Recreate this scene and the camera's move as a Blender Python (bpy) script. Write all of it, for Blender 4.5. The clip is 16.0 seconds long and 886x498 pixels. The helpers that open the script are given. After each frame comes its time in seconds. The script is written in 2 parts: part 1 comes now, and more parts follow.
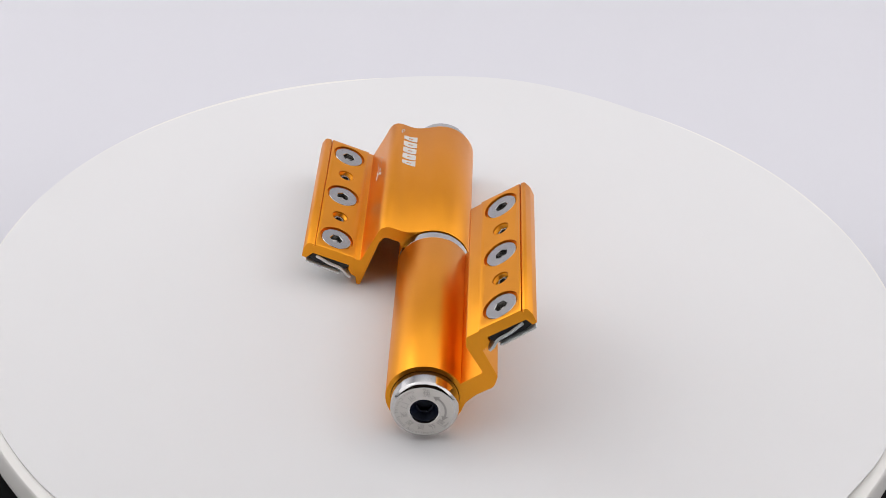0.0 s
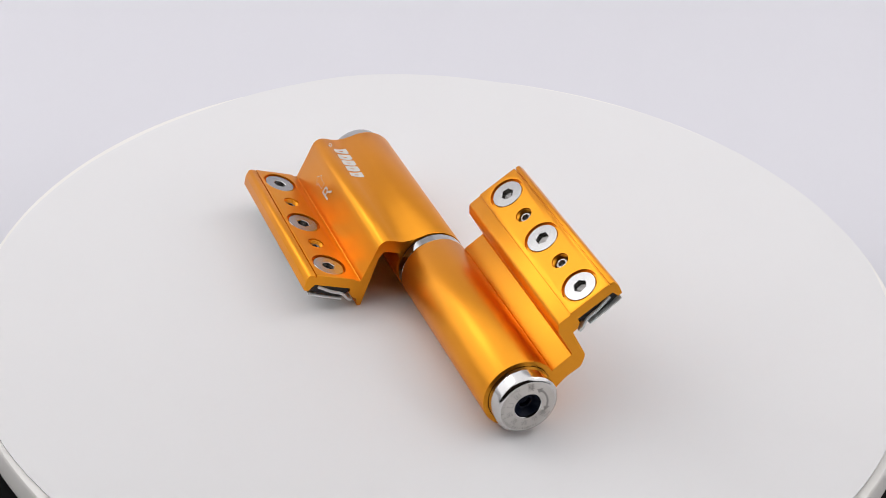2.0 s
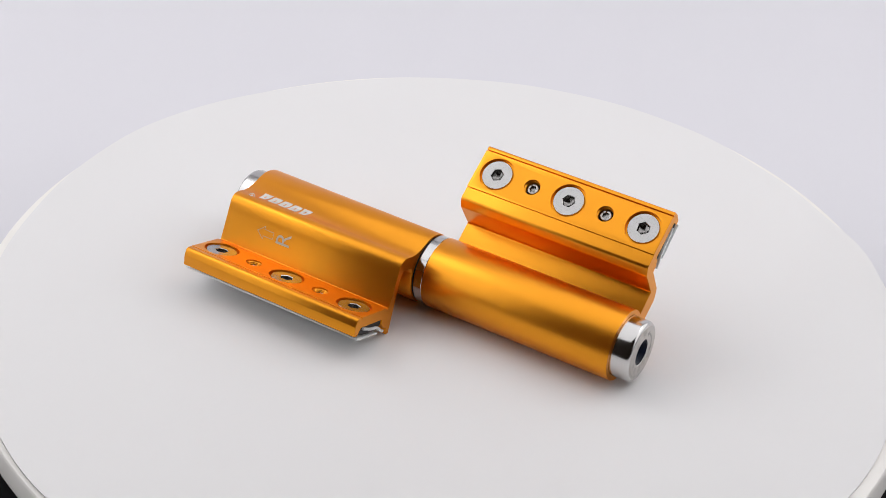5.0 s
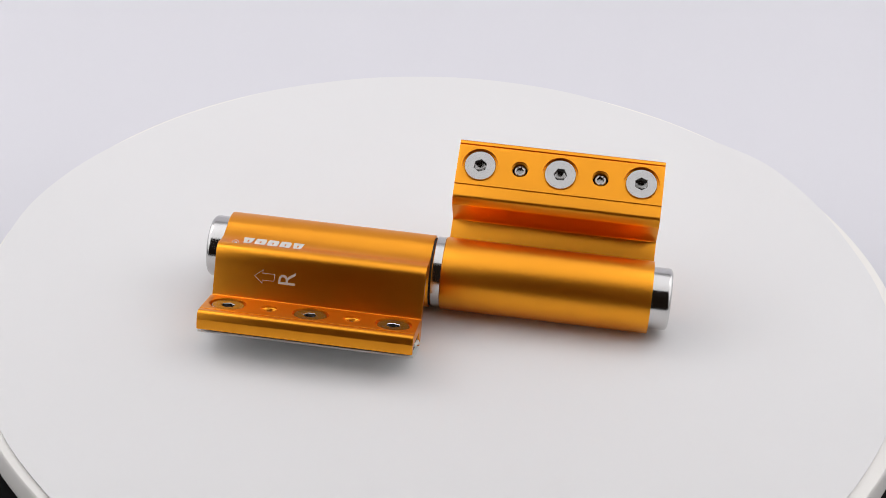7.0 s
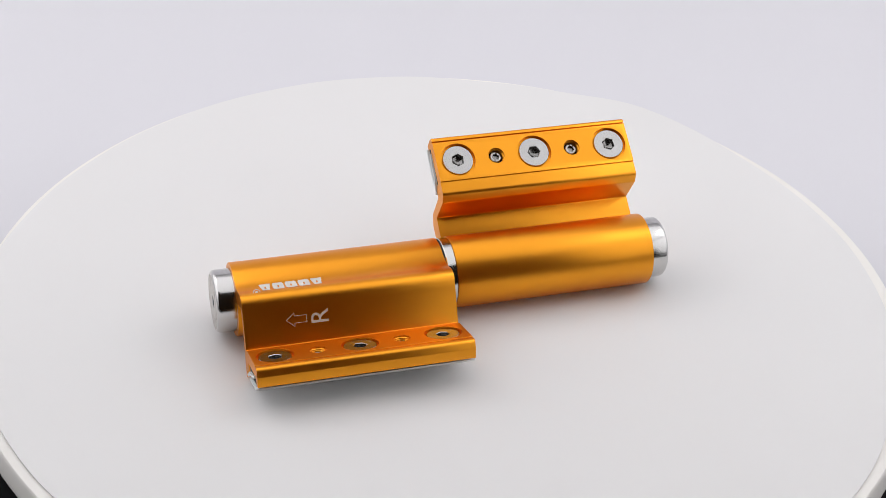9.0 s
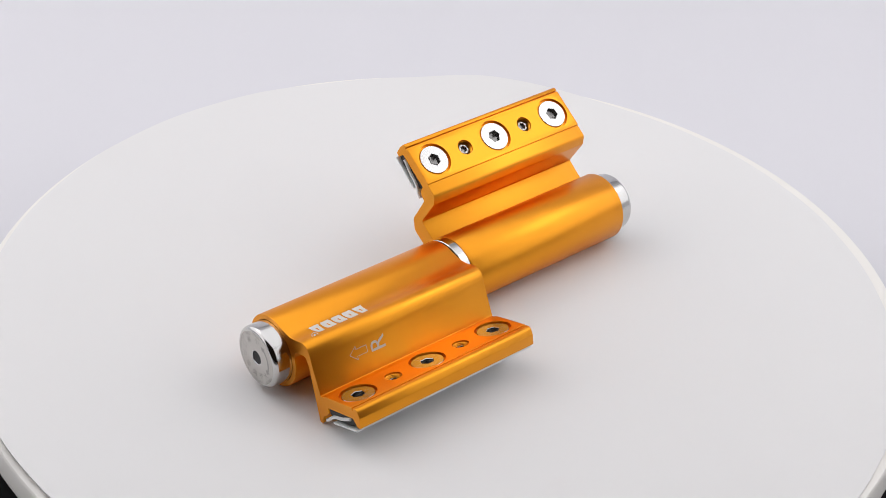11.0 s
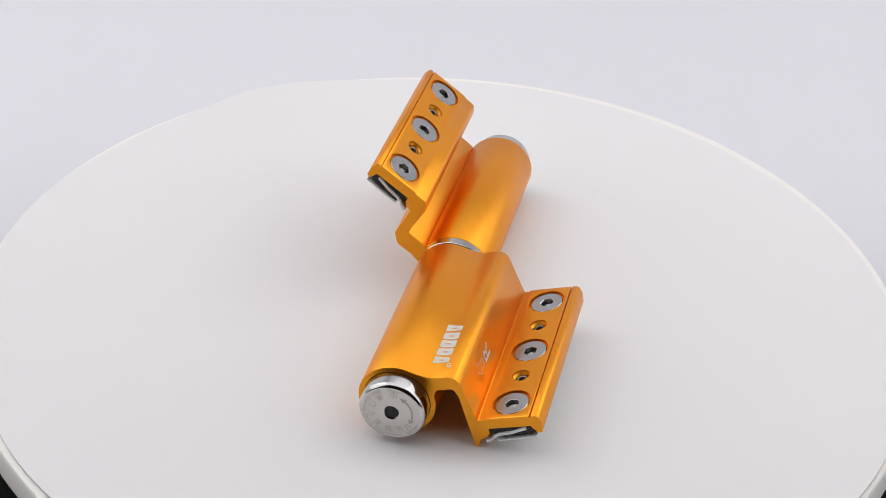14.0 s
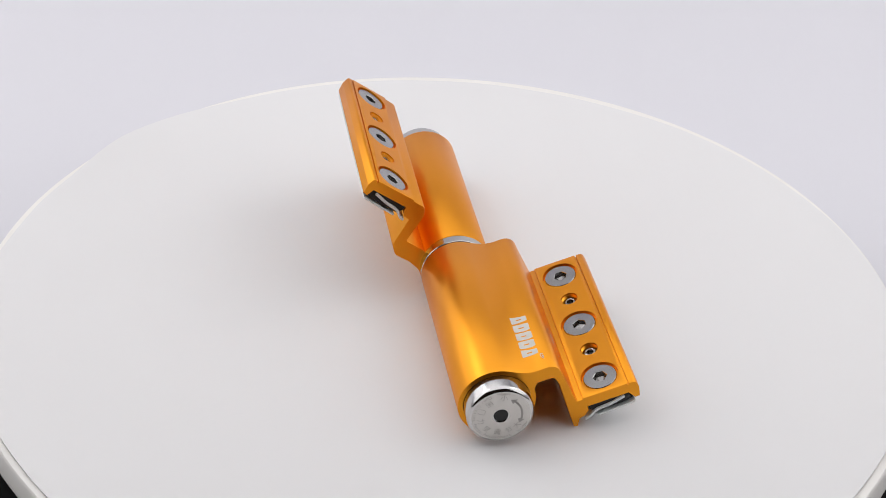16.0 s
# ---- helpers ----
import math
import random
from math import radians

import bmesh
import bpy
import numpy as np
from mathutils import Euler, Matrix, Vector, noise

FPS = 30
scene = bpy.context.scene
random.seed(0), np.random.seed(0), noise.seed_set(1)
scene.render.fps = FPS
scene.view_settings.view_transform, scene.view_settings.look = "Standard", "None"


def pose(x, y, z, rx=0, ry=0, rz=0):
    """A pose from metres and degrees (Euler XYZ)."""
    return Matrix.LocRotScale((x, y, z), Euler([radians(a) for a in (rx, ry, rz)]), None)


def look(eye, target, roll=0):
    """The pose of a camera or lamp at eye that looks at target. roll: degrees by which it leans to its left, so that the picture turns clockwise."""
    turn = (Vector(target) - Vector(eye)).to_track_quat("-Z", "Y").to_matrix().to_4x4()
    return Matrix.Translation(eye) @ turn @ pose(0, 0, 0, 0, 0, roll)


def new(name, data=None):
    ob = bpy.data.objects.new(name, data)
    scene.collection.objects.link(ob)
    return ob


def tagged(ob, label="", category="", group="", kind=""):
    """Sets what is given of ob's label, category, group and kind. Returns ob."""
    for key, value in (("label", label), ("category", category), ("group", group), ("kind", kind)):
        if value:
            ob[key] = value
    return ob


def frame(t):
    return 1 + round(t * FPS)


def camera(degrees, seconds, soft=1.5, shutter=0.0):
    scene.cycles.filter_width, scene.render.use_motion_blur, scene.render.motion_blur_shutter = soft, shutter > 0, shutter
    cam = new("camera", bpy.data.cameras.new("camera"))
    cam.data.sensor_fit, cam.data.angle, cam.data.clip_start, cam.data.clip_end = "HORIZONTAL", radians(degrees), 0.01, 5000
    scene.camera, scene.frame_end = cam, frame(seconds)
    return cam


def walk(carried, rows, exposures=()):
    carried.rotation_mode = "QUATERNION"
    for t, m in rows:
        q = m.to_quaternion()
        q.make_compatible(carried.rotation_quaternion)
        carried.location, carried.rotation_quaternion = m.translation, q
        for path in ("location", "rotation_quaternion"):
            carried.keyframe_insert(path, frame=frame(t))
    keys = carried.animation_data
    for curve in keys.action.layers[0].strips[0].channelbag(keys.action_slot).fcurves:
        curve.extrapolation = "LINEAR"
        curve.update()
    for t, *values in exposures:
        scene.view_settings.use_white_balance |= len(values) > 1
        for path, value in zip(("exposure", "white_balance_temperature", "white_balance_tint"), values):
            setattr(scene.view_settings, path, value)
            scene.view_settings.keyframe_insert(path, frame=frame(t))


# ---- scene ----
RATE = 11.9734          # turn of the platter, degrees a second
EYE = Vector((0.0, -0.5, 0.3623))
cam = camera(30.185, 16.0, soft=0.5)
AIM = look(EYE, EYE + Vector((-0.00140502, 0.82602754, -0.56362801)), 3.11)
walk(cam, [(0.0, AIM), (16.0, AIM)], [(0.0, 0.0), (16.0, 0.0)])

# ---- light: a white photo tent lit through its sides and top, open to a dim room in front ----
world = bpy.data.worlds.new("dim_room")
scene.world = world
world.use_nodes = True
world.node_tree.nodes["Background"].inputs[0].default_value = (1.0, 0.66, 0.45, 1)
world.node_tree.nodes["Background"].inputs[1].default_value = 0.010


def glowing_panel(name, radiance, width, height, place):
    """An evenly glowing stretch of tent fabric; its power follows from the radiance and the area."""
    data = bpy.data.lights.new(name, "AREA")
    data.shape, data.size, data.size_y = "RECTANGLE", width, height
    data.energy, data.color = radiance * math.pi * width * height, (0.99, 0.985, 1.0)
    new(name, data).matrix_world = place


# most of both side walls, and the top
glowing_panel("side_panel", 0.80, 1.10, 0.65, look((-0.645, 0.03, 0.435), (0, 0.03, 0.435)))
glowing_panel("side_panel", 0.76, 1.10, 0.65, look((0.645, 0.03, 0.435), (0, 0.03, 0.435)))
glowing_panel("top_panel", 0.67, 1.24, 0.97, pose(0, 0.09, 0.770))
# the lamps behind the fabric make a brighter patch high on either side
glowing_panel("lamp_patch", 2.0, 0.36, 0.28, look((-0.575, 0.24, 0.66), (0, 0, 0)))
glowing_panel("lamp_patch", 1.8, 0.34, 0.26, look((0.575, 0.19, 0.66), (0, 0, 0)))


# ---- materials ----
def material(name, color, rough=0.5, metal=0.0, mottle=0.04, mottle_scale=40.0, bump=0.0, bump_scale=2000.0,
             stretch=(1, 1, 1), rough_vary=0.05, spec=0.5, coat=0.0, edge=(1, 1, 1)):
    m = bpy.data.materials.new(name)
    m.use_nodes = True
    nt = m.node_tree
    n, l = nt.nodes, nt.links
    b = n["Principled BSDF"]
    b.inputs["Metallic"].default_value = metal
    b.inputs["Specular IOR Level"].default_value = spec
    tc = n.new("ShaderNodeTexCoord")
    big = n.new("ShaderNodeTexNoise")
    big.inputs["Scale"].default_value = mottle_scale
    big.inputs["Detail"].default_value = 4
    l.new(tc.outputs["Object"], big.inputs["Vector"])
    mp = n.new("ShaderNodeMapping")
    mp.inputs["Scale"].default_value = stretch
    l.new(tc.outputs["Object"], mp.inputs["Vector"])
    fine = n.new("ShaderNodeTexNoise")
    fine.inputs["Scale"].default_value = bump_scale
    fine.inputs["Detail"].default_value = 1
    l.new(mp.outputs["Vector"], fine.inputs["Vector"])
    ramp = n.new("ShaderNodeMapRange")
    ramp.inputs["To Min"].default_value, ramp.inputs["To Max"].default_value = 1 - mottle, 1 + mottle
    l.new(big.outputs["Fac"], ramp.inputs["Value"])
    mul = n.new("ShaderNodeMix")
    mul.data_type, mul.blend_type = "RGBA", "MULTIPLY"
    mul.inputs["Factor"].default_value = 1
    mul.inputs["A"].default_value = (*color, 1)
    l.new(ramp.outputs["Result"], mul.inputs["B"])
    l.new(mul.outputs["Result"], b.inputs["Base Color"])
    rr = n.new("ShaderNodeMapRange")
    rr.inputs["To Min"].default_value, rr.inputs["To Max"].default_value = rough - rough_vary, rough + rough_vary
    l.new(fine.outputs["Fac"], rr.inputs["Value"])
    l.new(rr.outputs["Result"], b.inputs["Roughness"])
    b.inputs["Specular Tint"].default_value = (*edge, 1)
    b.inputs["Coat Weight"].default_value = coat
    b.inputs["Coat Roughness"].default_value = 0.34
    if bump:
        bp = n.new("ShaderNodeBump")
        bp.inputs["Strength"].default_value = bump
        bp.inputs["Distance"].default_value = 0.0001
        l.new(fine.outputs["Fac"], bp.inputs["Height"])
        l.new(bp.outputs["Normal"], b.inputs["Normal"])
    return m


GOLD = material("gold_anodised", (0.89, 0.362, 0.018), 0.33, 1.0, 0.04, 60, 0.22, 2800, (1, 0.6, 1), 0.06, 0.5, 0.25, (1.0, 0.92, 0.85))


def dyed(m, color, share):
    """Lets the dye in the oxide layer scatter a share of the light."""
    n, l = m.node_tree.nodes, m.node_tree.links
    body, mix = n.new("ShaderNodeBsdfDiffuse"), n.new("ShaderNodeMixShader")
    body.inputs["Color"].default_value = (*color, 1)
    mix.inputs["Fac"].default_value = share
    l.new(n["Principled BSDF"].outputs["BSDF"], mix.inputs[1])
    l.new(body.outputs["BSDF"], mix.inputs[2])
    l.new(mix.outputs["Shader"], n["Material Output"].inputs["Surface"])


dyed(GOLD, (0.76, 0.13, 0.004), 0.14)
STEEL = material("turned_steel", (0.60, 0.59, 0.58), 0.15, 1.0, 0.03, 80, 0.04, 2500, (1, 1, 1), 0.04)
FACE_STEEL = material("matt_steel_face", (0.61, 0.585, 0.555), 0.34, 1.0, 0.03, 90, 0.05, 4000, (1, 1, 1), 0.05)
SCREW_STEEL = material("nickel_plated", (0.45, 0.445, 0.44), 0.24, 1.0, 0.04, 150, 0.04, 4000, (1, 1, 1), 0.05)
ZINC = material("zinc_spring", (0.80, 0.83, 0.83), 0.42, 0.25, 0.05, 120, 0.05, 3000)
# darker steel for hex sockets: the shade inside them is put into the colour
SOCKET = material("shaded_broached_steel", (0.32, 0.31, 0.30), 0.24, 1.0, 0.15, 400, 0.2, 6000)
SET_STEEL = material("bright_steel", (0.40, 0.375, 0.345), 0.22, 1.0, 0.1, 300, 0.1, 5000)
BLACK = material("plain_black", (0.012, 0.012, 0.013), 0.6, 0.0, 0.1, 200, 0.1, 3000)
NAVY = material("dark_blue_plug", (0.003, 0.007, 0.022), 0.45, 0.0, 0.1, 200, 0.05, 3000, (1, 1, 1), 0.05, 0.2)
ETCH = material("laser_etching", (0.66, 0.63, 0.58), 0.6, 0.0, 0.05, 300, 0.1, 5000)
LEG_ETCH = material("fine_laser_etching", (0.68, 0.61, 0.54), 0.6, 0.0, 0.05, 300, 0.1, 5000)
ETCH_DARK = material("laser_marking", (0.40, 0.38, 0.36), 0.5, 0.6, 0.08, 300, 0.1, 5000)
SHEET = material("white_card", (0.80, 0.79, 0.787), 0.75, 0.0, 0.012, 14, 0.05, 900, (1, 1, 1), 0.05, 0.2)
RIM = material("ivory_plastic", (0.89, 0.865, 0.825), 0.4, 0.0, 0.02, 30, 0.05, 900)
PAPER = material("white_backdrop_paper", (0.735, 0.726, 0.762), 0.9, 0.0, 0.012, 5, 0.05, 500, (1, 1, 1), 0.03, 0.1)
FABRIC = material("white_tent_fabric", (0.88, 0.88, 0.88), 0.9, 0.0, 0.02, 8, 0.1, 600, (1, 1, 1), 0.03, 0.1)
DARK = material("black_table_cloth", (0.010, 0.010, 0.010), 0.85, 0.0, 0.3, 30, 0.3, 900, (1, 1, 1), 0.05, 0.1)

MM = 0.001


# ---- shape helpers ----
def part(name, bm, mat, parent=None, label="", m=None, angle=32):
    """Links a bmesh (or a finished mesh) as one mesh object, under a thing or part."""
    if isinstance(bm, bmesh.types.BMesh):
        bmesh.ops.recalc_face_normals(bm, faces=bm.faces)
        me = bpy.data.meshes.new(name)
        bm.to_mesh(me)
        bm.free()
    else:
        me = bm
    me.polygons.foreach_set("use_smooth", [True] * len(me.polygons))
    me.set_sharp_from_angle(angle=radians(angle))
    me.materials.clear()
    me.materials.append(mat)
    ob = new(name, me)
    if m is not None:
        ob.matrix_basis = m
    ob.parent = parent
    if label:
        tagged(ob, label)
    return ob


def lathe(rings, seg=64, close=True):
    """Rings (radius, height, sides): turned about z; with sides 6 the ring is a hexagon."""
    bm = bmesh.new()
    loops = []
    for r, z, sides in rings:
        loop = []
        for i in range(seg):
            a = 2 * math.pi * i / seg
            q = r
            if sides:
                w = 2 * math.pi / sides
                q = r * math.cos(w / 2) / math.cos((a % w) - w / 2)
            loop.append(bm.verts.new((q * math.cos(a), q * math.sin(a), z)))
        loops.append(loop)
    for a, b in zip(loops, loops[1:]):
        for i in range(seg):
            bm.faces.new((a[i], a[(i + 1) % seg], b[(i + 1) % seg], b[i]))
    if close:
        bm.faces.new(loops[0])
        bm.faces.new(loops[-1])
    return bm


def rounded(points):
    """A closed outline from (x, z, radius) corners."""
    out, n = [], len(points)
    for i in range(n):
        p, a, b = Vector(points[i][:2]), Vector(points[i - 1][:2]), Vector(points[(i + 1) % n][:2])
        r = points[i][2]
        u, v = (a - p), (b - p)
        lu, lv = u.length, v.length
        u, v = u / lu, v / lv
        ang = u.angle(v)
        if r <= 0 or ang > radians(176):
            out.append(p)
            continue
        d = min(r / math.tan(ang / 2), 0.48 * lu, 0.48 * lv)
        rr = d * math.tan(ang / 2)
        c = p + (u + v).normalized() * (rr / math.sin(ang / 2))
        s, e = p + u * d - c, p + v * d - c
        k = max(2, int((math.pi - ang) / radians(11)))
        for j in range(k + 1):
            f = j / k
            w = (s * (1 - f) + e * f)
            out.append(c + w.normalized() * rr)
    return out


def inset(outline, d):
    out, n = [], len(outline)
    for i in range(n):
        a, p, b = outline[i - 1], outline[i], outline[(i + 1) % n]
        t1, t2 = (p - a).normalized(), (b - p).normalized()
        n1, n2 = Vector((-t1.y, t1.x)), Vector((-t2.y, t2.x))
        m = n1 + n2
        m = m / max(m.length_squared, 0.6) * 2
        out.append(p + m * d * 0.5 * 1.0)
    return out


def extruded(outline, y0, y1, edge=0.22):
    """The outline (mm, x and z, anticlockwise) drawn out along y, with fine broken edges at both ends."""
    bm = bmesh.new()
    small = inset(outline, edge)
    secs = [(small, y0), (outline, y0 + edge), (outline, y1 - edge), (small, y1)]
    loops = [[bm.verts.new((p.x * MM, y * MM, p.y * MM)) for p in o] for o, y in secs]
    n = len(outline)
    for a, b in zip(loops, loops[1:]):
        for i in range(n):
            bm.faces.new((a[i], a[(i + 1) % n], b[(i + 1) % n], b[i]))
    bm.faces.new(loops[0])
    bm.faces.new(list(reversed(loops[-1])))
    bmesh.ops.recalc_face_normals(bm, faces=bm.faces)
    return bm


def mesh_of(name, bm):
    me = bpy.data.meshes.new(name)
    bm.to_mesh(me)
    bm.free()
    return me


def carved(bm, cutters):
    """The mesh bm with every cutter (bmesh) taken out of it."""
    ob = new("blank", mesh_of("blank", bm))
    tools = []
    for c in cutters:
        bmesh.ops.recalc_face_normals(c, faces=c.faces)
        t = new("tool", mesh_of("tool", c))
        tools.append(t)
        mod = ob.modifiers.new("cut", "BOOLEAN")
        mod.operation, mod.object, mod.solver = "DIFFERENCE", t, "EXACT"
    bpy.context.view_layer.update()
    me = bpy.data.meshes.new_from_object(ob.evaluated_get(bpy.context.evaluated_depsgraph_get()))
    for o in (ob, *tools):
        old = o.data
        bpy.data.objects.remove(o)
        bpy.data.meshes.remove(old)
    return me


def moved(bm, m):
    bmesh.ops.transform(bm, matrix=m, verts=bm.verts)
    return bm


def strip(path, width, y0, y1):
    """A bent sheet strip: a path (mm) with thickness, drawn out along y."""
    pts = [Vector(p) for p in path]
    left, right = [], []
    for i, p in enumerate(pts):
        t = (pts[min(i + 1, len(pts) - 1)] - pts[max(i - 1, 0)]).normalized()
        nn = Vector((-t.y, t.x)) * width / 2
        left.append(p + nn)
        right.append(p - nn)
    return extruded(right + left[::-1], y0, y1, 0.12)


def smooth_path(pts, k=6):
    out = []
    for i in range(len(pts) - 1):
        p0, p1, p2, p3 = (Vector(pts[max(0, min(len(pts) - 1, i + j))]) for j in (-1, 0, 1, 2))
        for j in range(k):
            t = j / k
            out.append(0.5 * (2 * p1 + (p2 - p0) * t + (2 * p0 - 5 * p1 + 4 * p2 - p3) * t * t + (3 * p1 - p0 - 3 * p2 + p3) * t ** 3))
    out.append(Vector(pts[-1]))
    return out


def glyph(text, size):
    """Flat mesh of a text in the built-in font, centred, in metres."""
    cu = bpy.data.curves.new("text", "FONT")
    cu.body, cu.size, cu.align_x, cu.align_y = text, size, "CENTER", "CENTER"
    cu.resolution_u = 4
    ob = new("text", cu)
    bpy.context.view_layer.update()
    me = bpy.data.meshes.new_from_object(ob.evaluated_get(bpy.context.evaluated_depsgraph_get()))
    bpy.data.objects.remove(ob)
    bm = bmesh.new()
    bm.from_mesh(me)
    bpy.data.meshes.remove(me)
    return bm


def joined(bms):
    out = bmesh.new()
    for b in bms:
        me = mesh_of("piece", b)
        out.from_mesh(me)
        bpy.data.meshes.remove(me)
    return out


def slab(outline, z0, z1):
    """A flat plate with the outline (metres, x and y) between two heights."""
    bm = bmesh.new()
    a = [bm.verts.new((x, y, z0)) for x, y in outline]
    b = [bm.verts.new((x, y, z1)) for x, y in outline]
    n = len(a)
    for i in range(n):
        bm.faces.new((a[i], a[(i + 1) % n], b[(i + 1) % n], b[i]))
    bm.faces.new(list(reversed(a)))
    bm.faces.new(b)
    return bm


def box(x0, x1, y0, y1, z0, z1):
    return slab([(x0, y0), (x1, y0), (x1, y1), (x0, y1)], z0, z1)


# ---- the tent and its ground ----
def build_setting():
    bm = box(-1.6, 1.6, -1.6, 0.95, -0.05, -0.030)
    tagged(part("ground", bm, DARK), "black cloth on the bench under the turntable", "bench top", kind="structure")
    # backdrop: one sheet of paper lying under the back of the turntable, swept up behind it
    prof = [(-0.03, -0.0265), (0.34, -0.0265)]
    for i in range(1, 13):
        a = radians(64 * i / 12)
        prof.append((0.34 + 0.26 * math.sin(a), -0.0265 + 0.26 * (1 - math.cos(a))))
    prof.append((0.34 + 0.26 * math.sin(radians(64)) + 0.31, 0.754))
    back = [(y + 0.0012 if i > 1 else y, z - 0.0012) for i, (y, z) in enumerate(prof)]
    ring = prof + back[::-1]
    bm = bmesh.new()
    sides = [[bm.verts.new((x, y, z)) for y, z in ring] for x in (-0.635, 0.635)]
    for i in range(len(ring)):
        j = (i + 1) % len(ring)
        bm.faces.new((sides[0][i], sides[0][j], sides[1][j], sides[1][i]))
    bm.faces.new(sides[0])
    bm.faces.new(sides[1][::-1])
    tagged(part("backdrop", bm, PAPER), "seamless white paper backdrop swept up behind the turntable", "backdrop", kind="structure")
    for name, x in (("wall_left", -0.66), ("wall_right", 0.66)):
        bm = box(x - 0.006, x + 0.006, -0.52, 0.90, -0.030, 0.80)
        tagged(part(name, bm, FABRIC), "white fabric side wall of the photo tent", "tent wall", kind="structure")
    bm = box(-0.652, 0.652, 0.906, 0.918, -0.030, 0.784)
    tagged(part("wall_back", bm, FABRIC), "white fabric back wall of the photo tent", "tent wall", kind="structure")
    bm = box(-0.75, 0.75, -0.40, 0.92, 0.785, 0.797)
    tagged(part("ceiling", bm, FABRIC), "white fabric top of the photo tent", "tent top", kind="structure")


# ---- the turntable ----
def build_turntable():
    table = tagged(new("turntable"), "round ivory turntable topped with a loose white card disc", "turntable")
    table.empty_display_size = 0.02
    prof = [(0.0, -0.0007), (0.1718, -0.0007), (0.1723, -0.0008), (0.1727, -0.0012), (0.1730, -0.0018), (0.1744, -0.0066),
            (0.1745, -0.0074), (0.1742, -0.0082), (0.1735, -0.0086), (0.160, -0.0092), (0.158, -0.0120), (0.0, -0.0120)]
    bm = lathe([(max(r, 0.0005), z, 0) for r, z in prof], 192)
    part("platter", bm, RIM, table, "ivory plastic platter with rounded rim")
    bm = lathe([(0.120, -0.0121, 0), (0.120, -0.0240, 0), (0.116, -0.0262, 0)], 96)
    part("base", bm, BLACK, table, "low black base")
    # the card disc: cut by hand, not quite round, its edge lifting in two places
    bm = bmesh.new()
    seg = 240

    def hump(a, c, w):
        d = (a - c + 180) % 360 - 180
        return math.exp(-(d / w) ** 2)

    edge = [(-148, 169.4), (-122, 167.6), (-74, 168.6), (-48, 170.4), (-36, 168.4), (-26, 169.4), (-8, 171.2), (30, 170.4), (56, 170.0), (80, 171.0),
            (116, 168.9), (164, 171.0), (178, 171.3)]

    def radius(a):
        a = (a + 180) % 360 - 180
        pts = [(edge[-1][0] - 360, edge[-1][1])] + edge + [(edge[0][0] + 360, edge[0][1])]
        for (a0, r0), (a1, r1) in zip(pts, pts[1:]):
            if a0 <= a <= a1:
                f = (a - a0) / (a1 - a0)
                f = f * f * (3 - 2 * f)
                return (r0 + (r1 - r0) * f) * MM + 0.00012 * math.sin(radians(23 * a))
        return 0.1695

    def lift(a, r):
        f = max(0.0, (r - 0.128) / 0.042)
        return f * f * (0.0030 * hump(a, -46, 14) + 0.0019 * hump(a, 80, 18) + 0.0005 * hump(a, 10, 25) + 0.0005 * hump(a, 150, 30))

    fr = [0.2, 0.45, 0.7, 0.78, 0.85, 0.9, 0.94, 0.97, 1.0]
    tops, bots = [], []
    for f in fr:
        ta, ba = [], []
        for i in range(seg):
            a = 360 * i / seg
            r = radius(a) * f
            z = lift(a, r)
            c, s = math.cos(radians(a)), math.sin(radians(a))
            ta.append(bm.verts.new((r * c, r * s, z)))
            ba.append(bm.verts.new((r * c, r * s, z - 0.0006)))
        tops.append(ta)
        bots.append(ba)
    for sets in (tops, bots):
        for a, b in zip(sets, sets[1:]):
            for i in range(seg):
                bm.faces.new((a[i], a[(i + 1) % seg], b[(i + 1) % seg], b[i]))
        bm.faces.new(sets[0])
    for i in range(seg):
        bm.faces.new((tops[-1][i], tops[-1][(i + 1) % seg], bots[-1][(i + 1) % seg], bots[-1][i]))
    part("card_disc", bm, SHEET, table, "loose white card disc with a slightly lifting edge")
    return table


# ---- the hinge ----
AXIS = Vector((-0.0040, 0, 0.0133))     # barrel axis over the platter
BARREL = 13.3


class Plate:
    """The screw plate of a leaf: s runs outward across it from the line of screws, n up from its face (mm)."""

    def __init__(self, ox, oz, deg, side):
        self.o = Vector((ox, oz))
        self.e = Vector((side * math.cos(radians(deg)), math.sin(radians(deg))))
        self.n = Vector((-side * math.sin(radians(deg)), math.cos(radians(deg))))
        self.side = side

    def at(self, s, n, r=0.0):
        p = self.o + self.e * s + self.n * n
        return (p.x, p.y, r)

    def matrix(self, s, y, n):
        p = self.o + self.e * s + self.n * n
        e, u = Vector((self.e.x, 0, self.e.y)), Vector((self.n.x, 0, self.n.y))
        m = Matrix((e, u.cross(e), u)).transposed().to_4x4()
        return Matrix.Translation(Vector((p.x, y, p.y)) * MM) @ m


PLATE_A = Plate(-37.04, 1.62, 19.0, -1)
PLATE_B = Plate(22.80, 34.05, 34.0, 1)
# the plate's section from the leg's top round the outer wall and the clip channel
def section(out):
    return [(-8.5, -0.5, 0), (-8.2, -0.5, 0), (-8.1, 0, 0.1), (7.68, 0, 0.12), (7.76, -0.9, 0), (8.08, -0.9, 0), (8.16, -0.08, 0.12), (out - 0.5, -0.2, 1.7),
            (out + 0.1, -3.2, 0.8), (out - 0.45, -7.0, 0.4), (out - 2.2, -7.1, 0.2), (7.2, -4.2, 0.2), (-7.2, -4.2, 0.3), (-7.3, -6.0, 0.3), (-9.0, -7.7, 0.4)]


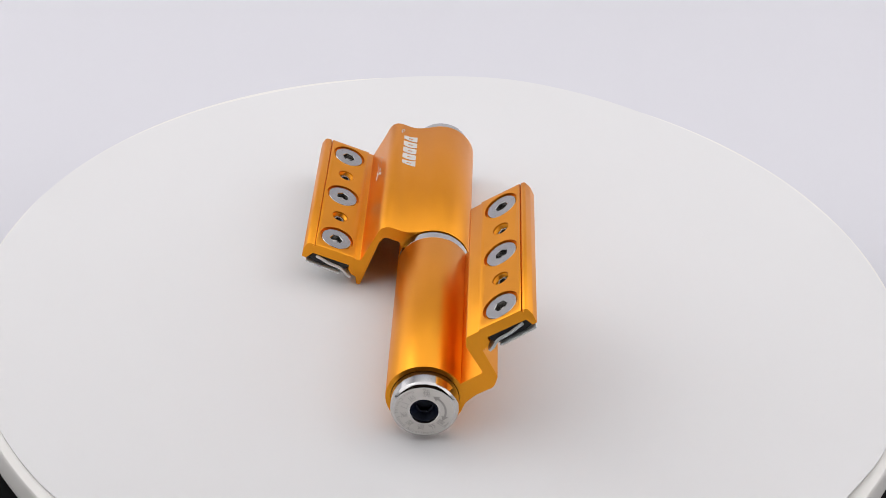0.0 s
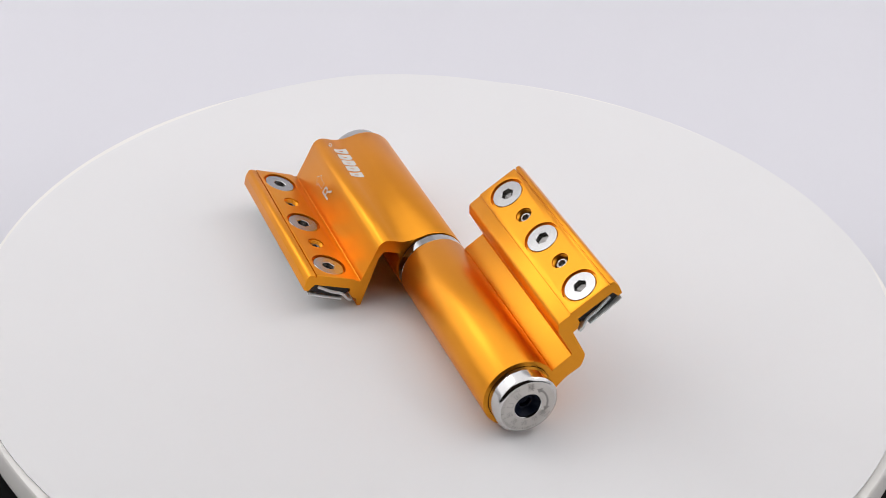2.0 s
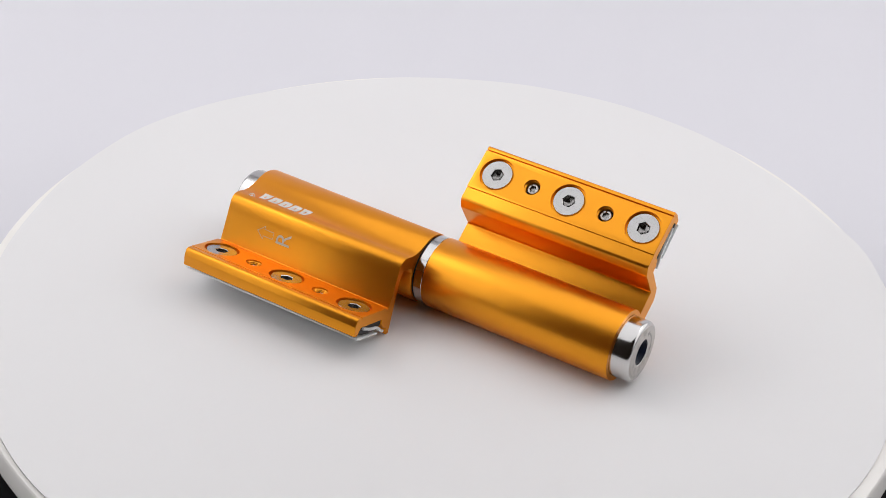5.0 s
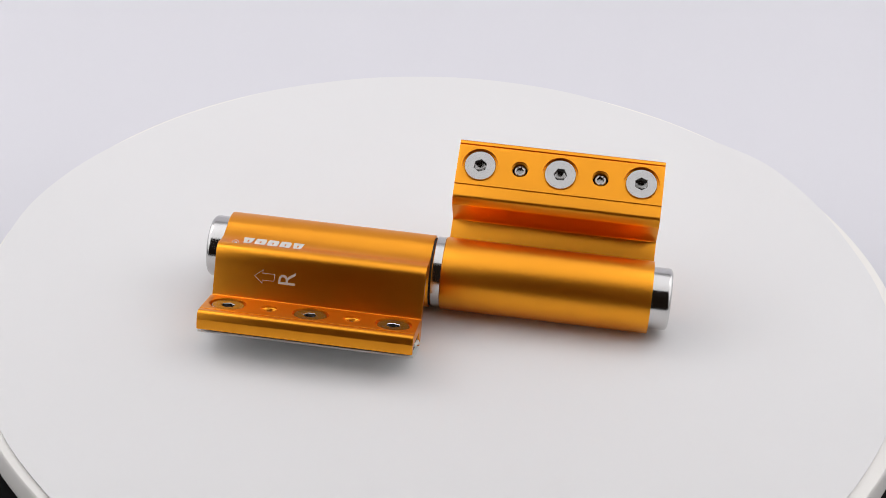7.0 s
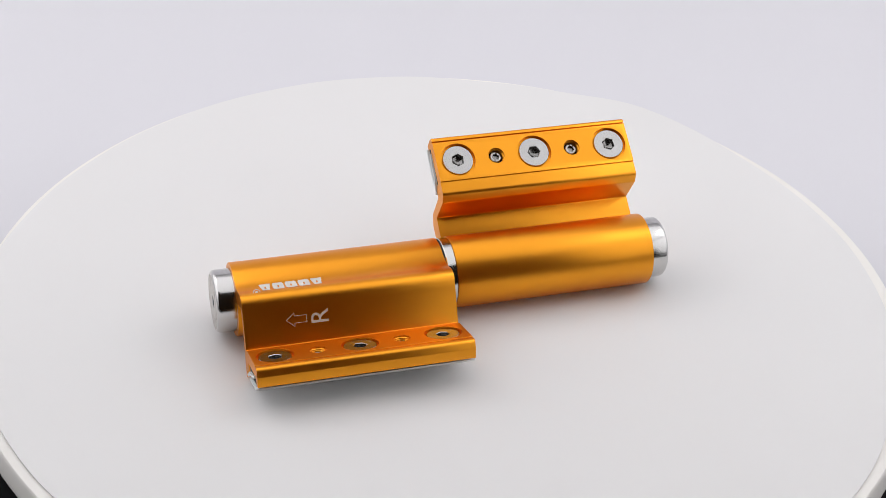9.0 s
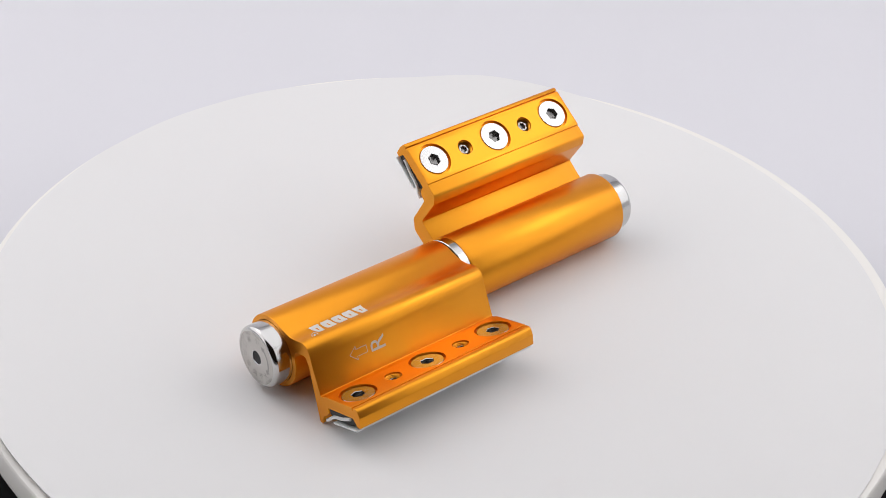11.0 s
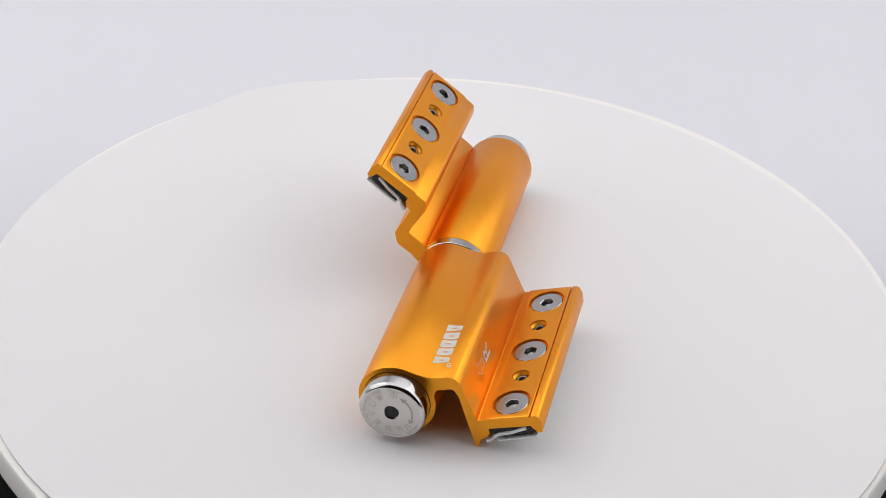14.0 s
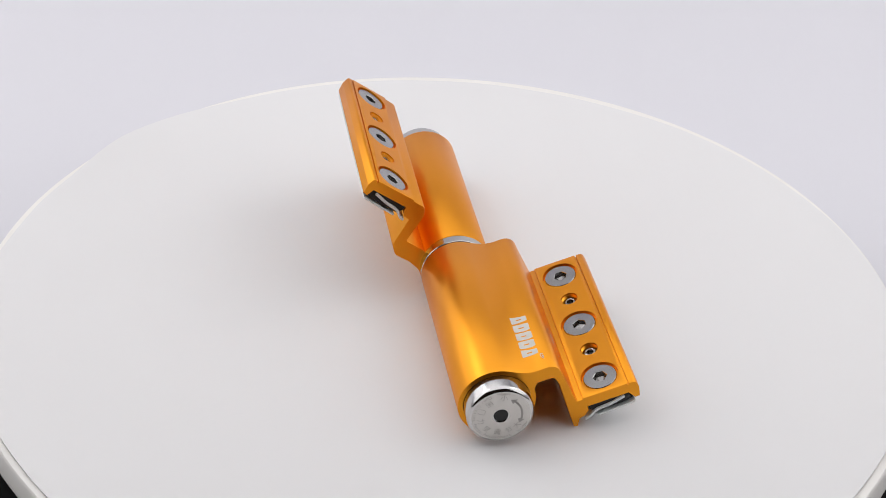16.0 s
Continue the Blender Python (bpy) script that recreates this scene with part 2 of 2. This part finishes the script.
def arc(a0, a1, step=4.0):
    k = int(abs(a1 - a0) / step)
    return [(BARREL * math.cos(radians(a0 + (a1 - a0) * i / k)), BARREL * math.sin(radians(a0 + (a1 - a0) * i / k)), 0) for i in range(k + 1)]


def outline_a():
    pts = arc(160, 360 + 108)
    crest = smooth_path([(-4.1, 12.65), (-7.2, 12.05), (-10.0, 11.85), (-12.7, 12.3), (-15.1, 13.15), (-17.1, 13.62), (-18.9, 13.35),
                         (-20.35, 12.3), (-21.4, 10.6), (-22.3, 8.6), (-23.25, 6.6)], 5)
    pts += [(p.x, p.y, 0) for p in crest[2:]]
    pts += [PLATE_A.at(-10.15, -0.45, 0.3)]
    pts += [PLATE_A.at(*q) for q in section(11.15)]
    pts += [(-29.3, -9.8, 0.3), (-28.9, -13.0, 0.3), (-27.5, -13.15, 0.3), (-20.6, 6.3, 1.6), (-18.6, 8.9, 1.3), (-13.2, 7.1, 1.2)]
    return rounded(pts)


def outline_b():
    pts = arc(30, 335)
    pts += [(13.6, -1.2, 3.0), (17.2, 2.6, 6.0), (22.6, 6.0, 3.0), (23.7, 10.6, 3.0), (18.0, 21.2, 0.5)]
    pts += [PLATE_B.at(*q) for q in section(10.2)[::-1]]
    pts += [PLATE_B.at(-13.2, -0.6, 1.6), (12.35, 22.3, 2.0), (18.5, 12.0, 0.7), (11.9, 7.2, 0.0)]
    return rounded(pts)


def cutter_tools(plate, screw_y, set_y, bore_y, depth):
    tools = []
    thread = [(3.1, 1.0), (3.1, -0.35)] + [(2.8 if i % 2 else 3.05, -0.6 - 0.25 * i) for i in range(6)] + [(3.05, -2.2), (3.05, -4.6)]
    for y in screw_y:
        tools.append(moved(lathe([(6.55 * MM, 1 * MM, 0), (6.55 * MM, -1.5 * MM, 0)], 56), plate.matrix(0, y, 0)))
        tools.append(moved(lathe([(3.2 * MM, -1.3 * MM, 0), (3.2 * MM, -4.6 * MM, 0)], 32), plate.matrix(0, y, 0)))
    for y in set_y:
        tools.append(moved(lathe([(r * MM, z * MM, 0) for r, z in thread], 40), plate.matrix(0, y, 0)))
    for y, sgn in bore_y:
        m = Matrix.Translation((0, y * MM, 0)) @ pose(0, 0, 0, -90 * sgn)
        tools.append(moved(lathe([(11.52 * MM, 1 * MM, 0), (11.52 * MM, -depth * MM, 0)], 72), m))
    return tools


def socket_faces(ob, z, r):
    """Gives the inside of a hex socket a darker broached steel, its shade put into the colour."""
    ob.data.materials.append(SOCKET)
    for p in ob.data.polygons:
        vs = [ob.data.vertices[i].co for i in p.vertices]
        if max(v.z for v in vs) < z * MM and max(v.xy.length for v in vs) < r * MM:
            p.material_index = 1


def build_screw(leaf, plate, y, turn):
    rings = [(2.9, -4.5, 0), (3.0, -1.45, 0), (5.6, -1.45, 0), (5.8, -1.2, 0), (5.8, -0.62, 0), (5.62, -0.44, 0), (3.2, -0.42, 0), (2.62, -0.42, 6), (2.42, -0.60, 6),
             (2.36, -2.5, 6), (1.0, -3.1, 0), (0.1, -3.3, 0)]
    bm = lathe([(r * MM, z * MM, s) for r, z, s in rings], 48)
    ob = part("screw", bm, SCREW_STEEL, leaf, "plated countersunk screw with hex socket", plate.matrix(0, y, 0) @ pose(0, 0, 0, 0, 0, turn), 25)
    socket_faces(ob, -0.58, 2.45)


def build_set_screw(leaf, plate, y, turn):
    rings = [(2.1, -4.55, 0), (2.15, -4.4, 0), (2.15, -1.75, 0), (1.95, -1.4, 0), (1.6, -1.32, 0), (1.4, -1.4, 6), (1.3, -1.55, 6), (1.25, -2.8, 6), (0.1, -3.0, 0)]
    bm = lathe([(r * MM, z * MM, s) for r, z, s in rings], 36)
    ob = part("set_screw", bm, SET_STEEL, leaf, "small recessed set screw", plate.matrix(0, y, 0) @ pose(0, 0, 0, 0, 0, turn), 25)
    socket_faces(ob, -1.5, 1.42)


def build_clip(leaf, plate, y0, y1):
    wave = smooth_path([(-9.3, -9.0), (-7.5, -8.5), (-5.8, -7.3), (-4.0, -6.6), (0.2, -6.2), (3.0, -5.5), (5.6, -4.9)], 4)
    flat = [(-5.0, -8.95), (0, -8.8), (4.5, -8.6), (7.6, -8.42), (8.7, -8.3)]
    for path, thick, nm, lab in ((wave, 0.95, "spring_clip", "bent zinc spring clip"),
                                 (smooth_path(flat, 3), 0.6, "cover_strip", "flat zinc strip closing the channel")):
        pts = [plate.at(p[0], p[1])[:2] for p in path]
        part(nm, strip(pts, thick, y0 - 0.35, y1 + 0.35), ZINC, leaf, lab, angle=45)
    # plain black body that fills the channel, set back at both ends
    core = rounded([plate.at(-6.9, -4.25), plate.at(7.0, -4.25), plate.at(8.2, -6.9), plate.at(5.0, -7.6), plate.at(-5.0, -7.9), plate.at(-6.9, -6.0)][::plate.side * -1])
    part("channel_fill", extruded(core, y0 + 0.4, y1 - 0.4, 0.1), BLACK, leaf, "plain black body filling the channel")


def around(text, size, r, a, outward, m):
    """One piece of lettering on a cap's face at clock angle a (degrees from the right, anticlockwise)."""
    t = pose(0, 0, 0, 0, 0, a) @ pose(r, 0, 0) @ pose(0, 0, 0, 0, 0, -90 if outward else 90)
    return moved(glyph(text, size), m @ t)


def ringed(text, size, r, a0, a1, m):
    """Letters along a ring, tops to the centre, from angle a0 to a1."""
    out = []
    for i, ch in enumerate(text):
        if ch != " ":
            out.append(around(ch, size, r, a0 + (a1 - a0) * i / (len(text) - 1), False, m))
    return out


def build_cap(hinge, y, out, hole, words, glyphs, big, small, plug):
    """A steel end cap; out is +1 or -1 along y."""
    length = 6.8
    m = Matrix.Translation((0, y * MM, 0)) @ (pose(0, 0, 0, 90, 0, 0) if out < 0 else pose(0, 0, 0, 90, 0, 180))
    h = length
    rings = [(10.9, -4.0, 0), (11.35, -4.0, 0), (11.35, h - 1.6, 0), (11.27, h - 1.15, 0), (11.05, h - 0.7, 0), (10.7, h - 0.3, 0), (10.35, h - 0.08, 0), (10.0, h, 0), (hole + 0.3, h, 0), (hole, h - 0.25, 0), (hole, h - 4.5, 0), (0.2, h - 4.6, 0)]
    bm = lathe([(r * MM, z * MM, s) for r, z, s in rings], 96)
    cap = part("end_cap", bm, STEEL, hinge, "polished steel end cap with engraved face", m, 40)
    # face disc, finely matt, a hair proud of the cap
    bm = lathe([((hole + 0.35) * MM, (h + 0.01) * MM, 0), (9.95 * MM, (h + 0.01) * MM, 0)], 96, close=False)
    part("cap_face", bm, FACE_STEEL, cap, "matt steel face")
    lift = pose(0, 0, (h + 0.06) * MM)
    pieces = ringed(words, 1.6 * MM, 9.05 * MM, 118, 292, lift)
    pieces += [around(small[0], 1.45 * MM, 9.15 * MM, 88, True, lift), around(small[1], 1.45 * MM, 9.1 * MM, 325, False, lift)]
    part("lettering", joined(pieces), ETCH_DARK, cap, "fine engraved lettering round the edge")
    pieces = [around(g, 2.5 * MM, 7.0 * MM, 128 + 33.5 * i, False, lift) for i, g in enumerate(glyphs)]
    pieces += [around(big[0], 2.6 * MM, 7.3 * MM, 86, True, lift), around(big[1], 2.6 * MM, 7.2 * MM, 322, False, lift)]
    part("characters", joined(pieces), ETCH_DARK, cap, "engraved characters round the hole")
    # double-headed arc arrow
    r0, r1 = 6.75, 7.45
    k = 16
    outer = [((r1) * math.cos(radians(a)), r1 * math.sin(radians(a))) for a in [52 - 66 * i / k for i in range(k + 1)]]
    inner = [((r0) * math.cos(radians(a)), r0 * math.sin(radians(a))) for a in [52 - 66 * i / k for i in range(k + 1)]]

    def head(a, sgn):
        c, s = math.cos(radians(a)), math.sin(radians(a))
        tip = a + sgn * 15
        return [(5.9 * c, 5.9 * s), (7.1 * math.cos(radians(tip)), 7.1 * math.sin(radians(tip))), (8.3 * c, 8.3 * s)]

    path = outer + head(-14, -1)[::-1] + inner[::-1] + head(52, 1)
    bm = slab([(x * MM, yy * MM) for x, yy in path], (h + 0.02) * MM, (h + 0.05) * MM)
    part("arc_arrow", bm, ETCH_DARK, cap, "engraved double-headed arc arrow")
    if plug:
        rings = [(4.6, h - 4.4, 0), (4.7, h - 0.7, 0), (4.4, h - 0.6, 0), (3.7, h - 1.6, 0), (2.9, h - 3.0, 0), (2.5, h - 3.1, 6), (2.4, h - 4.3, 6), (0.2, h - 4.4, 0)]
        bm = lathe([(r * MM, z * MM, s) for r, z, s in rings], 48)
    else:
        # no plug: black lining added, so the hole's shade is in its colour
        rings = [((hole - 0.05), h - 0.35, 0), ((hole - 0.25), h - 0.4, 0), ((hole - 0.1), h - 4.4, 0), (0.2, h - 4.45, 0)]
        bm = lathe([(r * MM, z * MM, s) for r, z, s in rings], 48)
    part("socket", bm, NAVY if plug else BLACK, cap, "dark adjusting socket")
    return cap


def conform(outline, x0, x1, k=6):
    """Points of the top of an outline between two x, as (x, z) with x falling."""
    top = sorted([(p.x, p.y) for p in outline if p.y > 9 and x1 - 4 < p.x < x0 + 4])
    xs, zs = [p[0] for p in top], [p[1] for p in top]
    return [(x, float(np.interp(x, xs, zs))) for x in np.linspace(x0, x1, k)]


def build_mark_blocks(leaf, outline):
    """The maker's mark as five plain pale blocks on the crest, each following the curve."""
    w, pitch, y0 = 3.95, 4.58, 49.9
    for i in range(5):
        a = y0 + i * pitch
        pts = conform(outline, -9.6, -14.9, 7)
        bm = bmesh.new()
        lo, hi = [], []
        for j, (x, z) in enumerate(pts):
            cut = (0.75 * j / 6 if i in (0, 4) else (0.35 if j in (0, 6) else 0.0))
            lo.append((x, a + cut, z + 0.05))
            hi.append((x, a + w - cut, z + 0.05))
        cl, ch = [(x, a + w * 0.43, z) for (x, b, z) in lo], [(x, a + w * 0.57, z) for (x, b, z) in lo]
        v = [[bm.verts.new(Vector(p) * MM) for p in row] for row in (lo, cl, ch, hi)]
        for r in range(3):
            for j in range(6):
                if r == 1 and j in (2, 3):
                    continue
                bm.faces.new((v[r][j], v[r][j + 1], v[r + 1][j + 1], v[r + 1][j]))
        part("mark_block", bm, ETCH, leaf, "pale etched block of the maker's mark")
    # small ring beside the mark
    x, z = conform(outline, -15.6, -16.0, 2)[0]
    bm = lathe([(1.3 * MM, 0.06 * MM, 0), (1.05 * MM, 0.06 * MM, 0)], 28, close=False)
    part("mark_ring", bm, ETCH, leaf, "tiny etched ring", Matrix.Translation(Vector((x - 0.4, 73.9, z + 0.15)) * MM) @ pose(0, 0, 0, 0, -22, 0))
    bm = lathe([(0.55 * MM, 0.06 * MM, 0), (0.05 * MM, 0.06 * MM, 0)], 12, close=False)
    part("mark_dot", bm, ETCH, leaf, "tiny etched dot", Matrix.Translation(Vector((x - 0.4, 73.9, z + 0.15)) * MM) @ pose(0, 0, 0, 0, -22, 0))


def build_leg_marks(leaf):
    """An outlined arrow and the letter R on the sloping outer face of the leg."""
    top, low = Vector((-21.2, 0, 10.8)), Vector(( *PLATE_A.at(-10.15, -0.45)[:1], 0, PLATE_A.at(-10.15, -0.45)[1]))
    v = (top - low).normalized()
    u = Vector((0, 1, 0))
    n = Vector((-v.z, 0, v.x))
    mid = low + v * ((5.6 - low.z) / v.z)
    base = Matrix((u, v, u.cross(v))).transposed().to_4x4()
    if u.cross(v).dot(n) < 0:
        base = Matrix((u, -v, u.cross(-v))).transposed().to_4x4()
    m = Matrix.Translation((mid + n * 0.12) * MM) @ base
    up = 1 if (base.to_3x3() @ Vector((0, 1, 0))).dot(v) > 0 else -1
    # arrow outline, pointing to the end of the barrel
    pts = [(65.3, 0), (62.2, 2.6), (62.2, 1.35), (57.9, 1.35), (57.9, -1.35), (62.2, -1.35), (62.2, -2.6)]
    wide = rounded([(x, y, 0) for x, y in pts])
    thin = inset(wide, 0.36)
    bm = bmesh.new()
    a = [bm.verts.new((p.x * MM, p.y * MM, 0)) for p in wide]
    b = [bm.verts.new((p.x * MM, p.y * MM, 0)) for p in thin]
    for i in range(len(a)):
        bm.faces.new((a[i], a[(i + 1) % len(a)], b[(i + 1) % len(a)], b[i]))
    part("arrow", bm, LEG_ETCH, leaf, "pale etched outlined arrow", m)
    bm = moved(glyph("R", 8.9 * MM), pose(53.0 * MM, 0, 0) @ pose(0, 0, 0, 0, 0, -90))
    part("letter", bm, LEG_ETCH, leaf, "pale etched capital letter", m)


def build_hinge():
    hinge = tagged(new("door_hinge"), "gold anodised door hinge with steel end caps on white card", "hinge")
    hinge.empty_display_size = 0.02
    shift = Matrix.Translation(AXIS) @ pose(0, 0, 0.0001, 0.15)

    def leaf(name, outline, y0, y1, plate, screws, sets, bore, label):
        me = carved(extruded(outline, y0, y1), cutter_tools(plate, screws, sets, bore, 3.5))
        ob = part(name, me, GOLD, hinge, label, shift, 28)
        for i, y in enumerate(screws):
            build_screw(ob, plate, y, 7 + 23 * i)
        for i, y in enumerate(sets):
            build_set_screw(ob, plate, y, 11 + 31 * i)
        build_clip(ob, plate, y0, y1)
        return ob

    oa, obl = outline_a(), outline_b()
    a = leaf("leaf", oa, 3.8, 80.0, PLATE_A, (12.35, 42.05, 71.75), (27.2, 56.9), ((80.0, 1),), "gold anodised leaf with the lower screw plate")
    b = leaf("leaf", obl, -76.6, -0.6, PLATE_B, (-68.55, -38.75, -9.05), (-53.55, -23.85), ((-76.6, -1),), "gold anodised leaf with the raised screw plate")
    build_mark_blocks(a, oa)
    build_leg_marks(a)
    ring = lathe([(10.5 * MM, -1.75 * MM, 0), (12.9 * MM, -1.75 * MM, 0), (13.1 * MM, -1.5 * MM, 0), (13.1 * MM, 1.5 * MM, 0), (12.9 * MM, 1.75 * MM, 0), (10.5 * MM, 1.75 * MM, 0)], 96)
    part("washer", ring, STEEL, hinge, "bright steel washer between the leaves", shift @ Matrix.Translation(Vector((0, 1.22, 0)) * MM) @ pose(0, 0, 0, 90))
    # added black disc: stands in for the shade in the gap beside the washer
    pin = lathe([(12.5 * MM, -0.42 * MM, 0), (12.5 * MM, 0.42 * MM, 0)], 72)
    part("gap_shade", pin, BLACK, hinge, "thin black disc for the shaded gap beside the washer", shift @ Matrix.Translation(Vector((0, 3.4, 0)) * MM) @ pose(0, 0, 0, 90))
    c1 = build_cap(hinge, -76.9, -1, 4.75, "Door Closing Speed Adjustment", "闭门速度调节", ("快", "慢"), ("Fast", "Slow"), True)
    c2 = build_cap(hinge, 80.1, 1, 2.45, "Door Closing Force Adjustment", "闭门力度调节", ("小", "大"), ("Weaker", "Stronger"), False)
    for c in (c1, c2):
        c.matrix_basis = shift @ c.matrix_basis
    return hinge


build_setting()
turntable = build_turntable()
door_hinge = build_hinge()


# ---- what moves: the platter turns evenly and carries the hinge ----
def motions():
    times = [0.0, 0.1, 0.25] + [0.5 * i for i in range(1, 32)] + [15.75, 15.9, 16.0]
    rows = [(t, pose(0, 0, 0, 0, 0, RATE * t)) for t in times]
    walk(turntable, rows)
    walk(door_hinge, rows)


motions()
